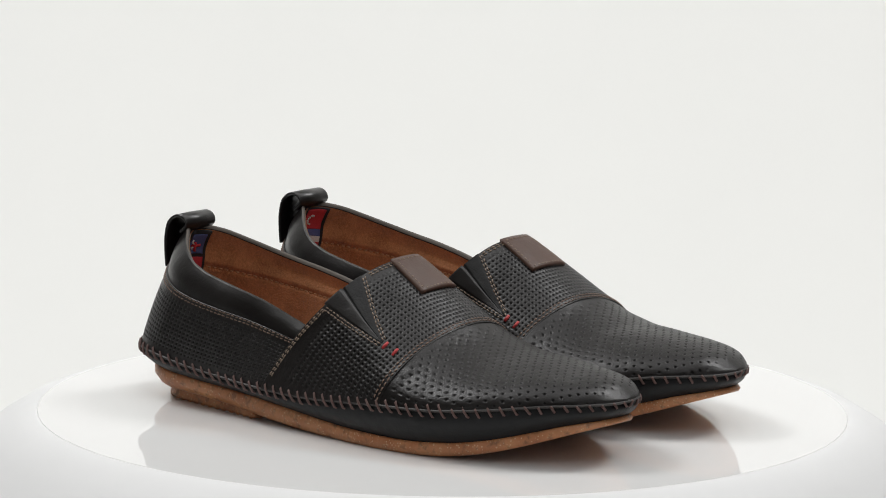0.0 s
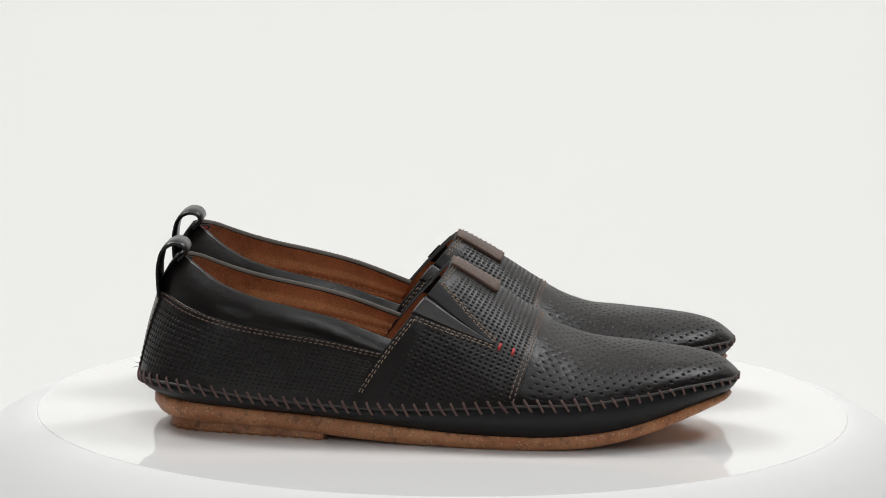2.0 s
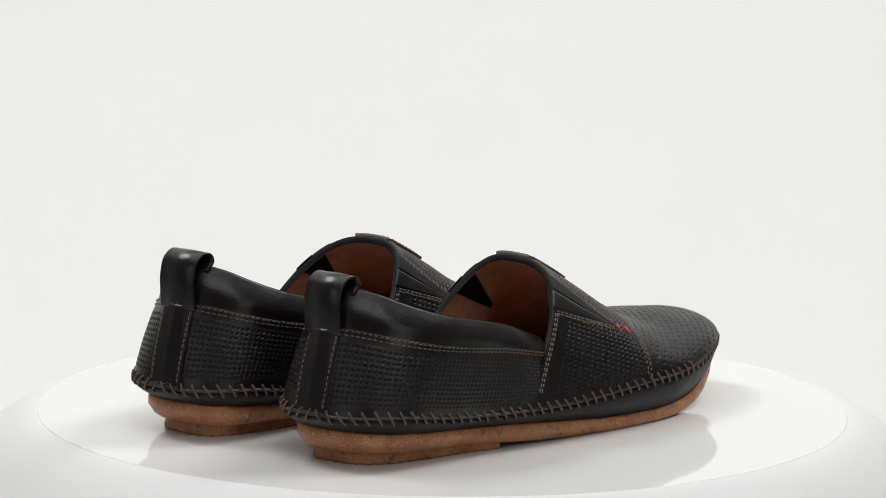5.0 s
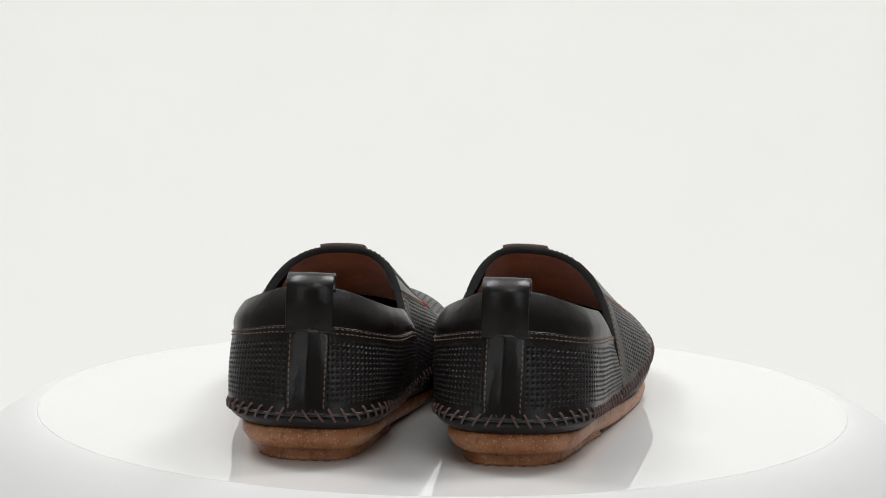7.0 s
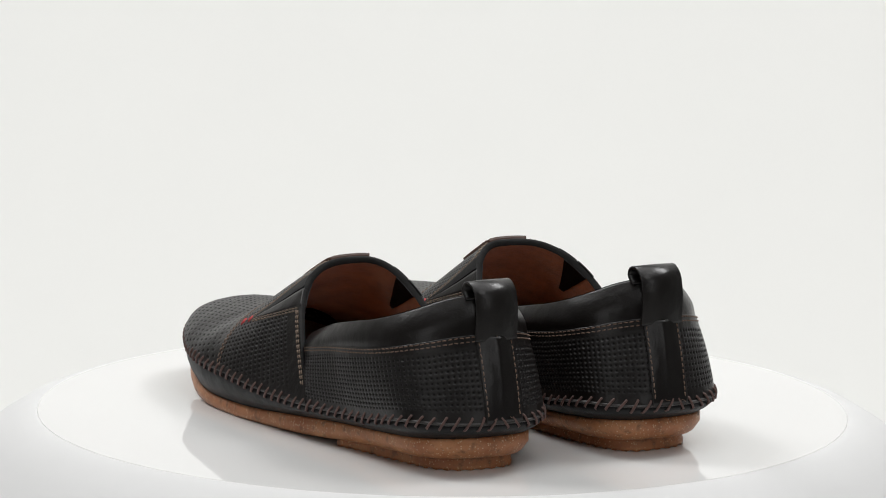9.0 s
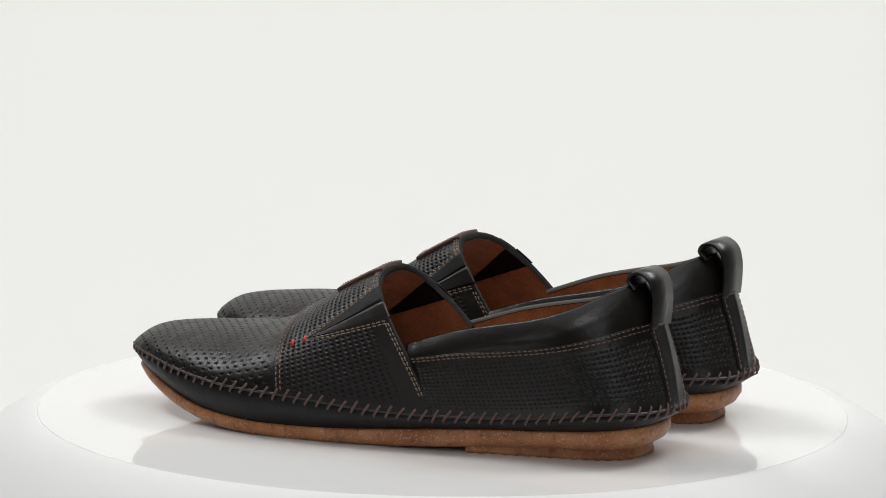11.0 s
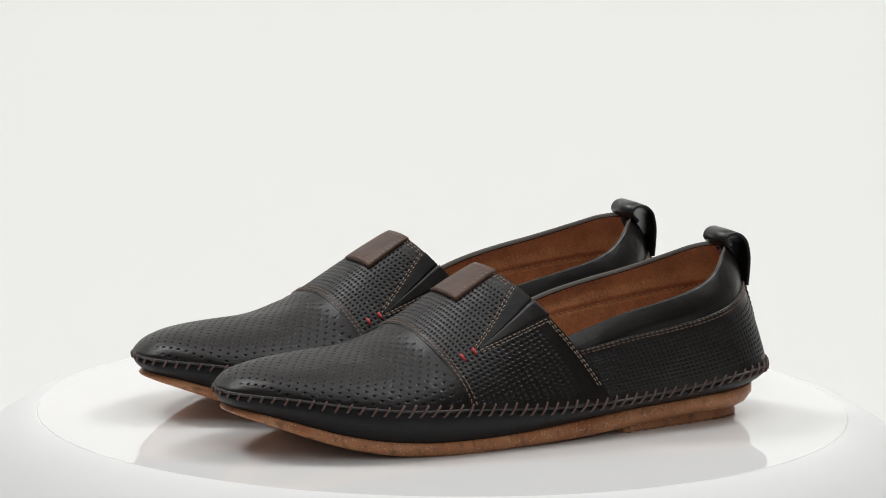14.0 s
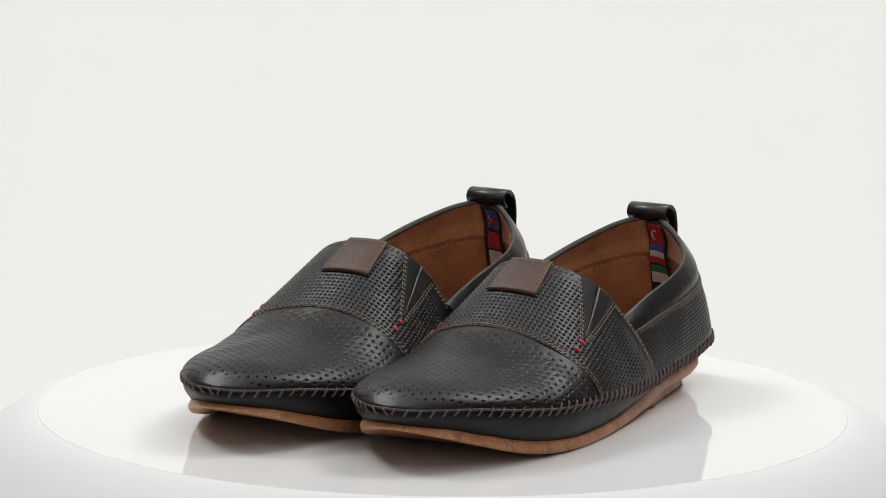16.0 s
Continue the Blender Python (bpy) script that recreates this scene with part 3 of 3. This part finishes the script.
    # --- lining, insole, cut edges ---
    Q, F = np.meshgrid(np.linspace(0, 1, 120), np.linspace(0.0, 0.996, 110))
    g = wall_point(Q, F)
    nrm = normals_of(g)
    nrm *= np.sign(np.sum(nrm * (g - wall_ref), -1))[..., None]
    inner = g - nrm * (0.0018 + 0.003 * np.clip((1 - F) / 0.3, 0, 1) + 0.0009 * np.clip((F - 0.665 - 0.05 * np.abs(2 * Q - 1)) / 0.03, 0, 1) - 0.0009 * np.exp(-((F - 0.645 - 0.05 * np.abs(2 * Q - 1)) / 0.014) ** 2))[..., None]
    lining = put("lining", inner, grid_faces(110, 120), M_SUEDE, shoe, "tan suede lining")
    Q = np.linspace(0, 1, 200)
    e = wall_point(Q, np.full(200, 1.0))
    e2 = np.vstack([wall_point(Q, np.full(200, 0.994))])
    gi = wall_point(np.stack([Q, Q]), np.stack([np.full(200, .985), np.full(200, .97)]))
    nn = normals_of(np.stack([wall_point(Q, np.full(200, .97)), e2]))[0]
    nn *= np.sign(np.sum(nn * (e2 - wall_ref), 1))[:, None]
    put("collar_edge", np.vstack([e + nn * 0.0003, e - nn * 0.0004 + [0, 0, .0004], e - nn * 0.0014 + [0, 0, .0002], e2 - nn * 0.0021]), grid_faces(4, 200), M_EDGE, shoe)
    a, b = surf_path(wall_point, Q, 0.645 + 0.05 * np.abs(2 * Q - 1), wall_ref)
    stitches("lining_stitching", a - b * 0.0042, -b, M_LINING_THREAD, 0.0022, 0.0010, 0.0005, 0.0, parent=lining)
    S, Hh = np.meshgrid(np.linspace(0.0, 0.7, 30), np.linspace(-0.985, 0.985, 60), indexing="ij")
    g = vamp_point(S, Hh)
    nrm = normals_of(g)
    nrm *= np.sign(np.sum(nrm * (g - ctr_ref), -1))[..., None]
    gi = g - nrm * 0.0018
    put("vamp_lining", gi, grid_faces(30, 60), M_SUEDE, shoe, "tan suede lining under the instep")
    put("throat_edge", np.vstack([g[0] + nrm[0] * 0.0013 + [0, -.0002, 0], g[0] + [0, -.0008, 0], gi[0] - nrm[0] * .0004]), grid_faces(3, 60), M_GUSSET, shoe)
    n = 160
    p, nv, _ = ring(n)
    ip = p - nv * 0.0055
    put("insole", np.vstack([np.column_stack([ip, welt_z(p[:, 1]) - 0.001]), np.column_stack([p - nv * 0.012, welt_z(p[:, 1]) - 0.0035])]),
        grid_faces(2, n, True) + [tuple(range(n, 2 * n))], M_INSOLE, shoe, "tan leather insole")

    # --- pull loop at the heel ---
    line = smooth_line([(-.1445, .0655), (-.1452, .073), (-.1450, .083), (-.1428, .0895), (-.1368, .0930), (-.1322, .0915), (-.1312, .0888), (-.1330, .0868), (-.1352, .0850)], 40)
    t = np.gradient(line, axis=0)
    t /= np.linalg.norm(t, axis=1)[:, None]
    nrm2 = np.stack([-t[:, 1], t[:, 0]], 1)
    prof = [(-.0117, .0004), (-.0114, -.0003), (-.0109, -.0008), (0, -.0011), (.0109, -.0008), (.0114, -.0003), (.0117, .0004), (.0114, .001), (0, .0012), (-.0114, .001)]
    v = [(x, line[i, 0] + nrm2[i, 0] * h, line[i, 1] + nrm2[i, 1] * h) for i in range(40) for x, h in prof]
    k = len(prof)
    loop = put("pull_loop", v, grid_faces(40, k, True) + [tuple(range(k))[::-1], tuple(range(39 * k, 40 * k))], M_SMOOTH, shoe, "black leather pull loop")

    # --- woven flag ribbon inside the heel ---
    flags = ([("blue", .765, .965), ("red", .60, .735), ("white", .44, .58)] if side > 0 else [("red", .78, .985), ("blue", .715, .775), ("white", .67, .715), ("red", .615, .67), ("green", .53, .595), ("white", .43, .53)])
    mats = {"blue": M_FLAG_BLUE, "red": M_FLAG_RED, "white": M_FLAG_WHITE, "green": M_FLAG_GREEN}

    def depth_at(v, lift):
        """How far in from the wall a thing on the lining lies; lift counts from the wall where the lining is full."""
        return lift - 0.003 * (1 - np.clip((1 - np.asarray(v)) / 0.3, 0, 1))

    def inside(q0, q1, v0, v1, lift, nq=8, nv2=14):
        Q, V = np.meshgrid(np.linspace(q0, q1, nq), np.linspace(v0, v1, nv2))
        g = wall_point(Q, V)
        m = normals_of(g)
        m *= np.sign(np.sum(m * (g - wall_ref), -1))[..., None]
        return g - m * depth_at(V, lift)[..., None]
    C = 0.513 if side > 0 else 0.480

    ribbon = sheet("flag_ribbon", inside(C - .031, C + .031, .3, .995, .0062), M_RIBBON, 0, 0.0006, outward=np.array([0, 1.0, 0.0]), lab="black woven ribbon with coloured flags")
    for colour, v0, v1 in flags:
        sheet("flag", inside(C - .024, C + .024, v0, v1, .0069), mats[colour], 0, 0.0003, outward=np.array([0, 1.0, 0]), parent=ribbon, lab=colour + " woven flag field")
    if side > 0:
        for a, tint in ((0.0, M_FLAG_RED), (math.pi / 2, M_FLAG_RED), (0.75, M_FLAG_WHITE), (-0.75, M_FLAG_WHITE)):
            w = np.linspace(-1, 1, 12)
            Q = C + .022 * np.cos(a) * w
            V = .866 + .085 * np.sin(a) * w
            c, b = surf_path(wall_point, Q, V, wall_ref)
            span = float(np.sum(np.linalg.norm(np.diff(c, axis=0), axis=1)))
            stitches("flag_cross", c - b * depth_at(V, 0.0077)[:, None], -b, tint, span * 0.44, span * 0.03, 0.0007 if tint is M_FLAG_RED else 0.00045, 0.0, parent=ribbon)
    else:
        a = np.linspace(0.9, 2 * math.pi - 0.9, 14)
        c, b = surf_path(wall_point, C + .004 - .0075 * np.cos(a), .885 + .046 * np.sin(a), wall_ref)
        stitches("flag_crescent", c - b * depth_at(.885 + .046 * np.sin(a), 0.0074)[:, None], -b, M_FLAG_WHITE, 0.0012, .0001, 0.0005, 0.0001, parent=ribbon)
        c, b = surf_path(wall_point, np.linspace(C - .013, C - .009, 8), np.full(8, .885), wall_ref)
        stitches("flag_star", c - b * depth_at(np.full(8, .885), 0.0074)[:, None], -b, M_FLAG_WHITE, 0.0009, .00005, 0.0006, 0.0001, parent=ribbon)

    # --- hand-sewn welt stitches, one by one ---
    count = int(length / 0.0062)
    p, nv, _ = ring(count * 4)
    w, hgt = 0.00068, 0.0043

    def thread(bend):
        """One hand-sewn stitch over the welt; bend: how far its upper half leans in over the vamp."""
        seg = []
        for i in range(9):
            f = i / 8
            z = hgt * (1 - 2 * f)
            out = 0.0009 + 0.0006 * math.sin(math.pi * f) - (0.0018 if i in (0, 8) else 0)
            if z > 0:
                out -= z * bend
                z *= 1 / math.sqrt(1 + bend * bend)
            for k in range(6):
                a = 2 * math.pi * k / 6
                seg.append((w * math.cos(a), out + w * math.sin(a), z))
        me = bpy.data.meshes.new("welt_stitch")
        me.from_pydata(seg, [], grid_faces(9, 6, True))
        me.materials.append(M_WELT_THREAD)
        me.polygons.foreach_set("use_smooth", [True] * len(me.polygons))
        return me
    threads = {b: thread(b) for b in (0.12, 0.55, 1.3)}
    rng = random.Random(7 + side)
    for i in range(count):
        c, nn = p[i * 4], nv[i * 4]
        out = Vector((nn[0] * side, nn[1], 0))
        tangent = out.cross(Vector((0, 0, 1)))
        ob = new("welt_stitch", threads[0.12 if c[1] < 0.085 else 0.55 if c[1] < 0.122 else 1.3])
        ob.parent = shoe
        basis = Matrix((tangent, out, Vector((0, 0, 1)))).transposed().to_4x4()
        fwd = 1 if tangent.y >= 0 else -1
        slant = -math.radians(34 + rng.uniform(-7, 7)) * fwd
        ob.matrix_local = Matrix.Translation((c[0] * side, c[1] * (HEEL if c[1] < 0 else FRONT), float(welt_z(c[1])) + rng.uniform(-.0003, .0003))) @ basis @ Matrix.Rotation(slant, 4, "Y")
    # --- loose thread ends at the heel ---
    for x0, z0, up in ((0.006, 0.027, 0.0016), (-0.003, 0.030, -0.0012)):
        pts = []
        for i in range(6):
            t = i / 5
            c = np.array([x0 + 0.001 * t * t, -.1545 - 0.0042 * t, z0 + up * math.sin(2.5 * t)])
            pts += [c + np.array([0.00016 * math.cos(a), 0, 0.00016 * math.sin(a)]) for a in (0, 2.1, 4.2)]
        put("loose_thread", pts, grid_faces(6, 3, True), M_DARK_THREAD)
    return shoe


build_studio()
turntable = build_turntable()
right_shoe = build_shoe(1, "shoe", "black punched leather slip-on shoe with blue flag ribbon, on the turntable")
left_shoe = build_shoe(-1, "shoe", "black punched leather slip-on shoe with red crescent ribbon, on the turntable")
RIGHT_AT = pose(0.0450, -0.0008, 0.0, 0, 0, -0.7)
LEFT_AT = pose(-0.0512, -0.0025, 0.0, 0, 0, -0.7)


def motions():
    """The plate turns steadily and carries both shoes."""
    for thing, at in ((turntable, pose(0, 0, 0)), (right_shoe, RIGHT_AT), (left_shoe, LEFT_AT)):
        rows = []
        for k in range(81):
            t = k * 0.2
            rows.append((t, pose(0, 0, 0, 0, 0, SPIN * (t - BACK_TIME)) @ at))
        walk(thing, rows)


motions()
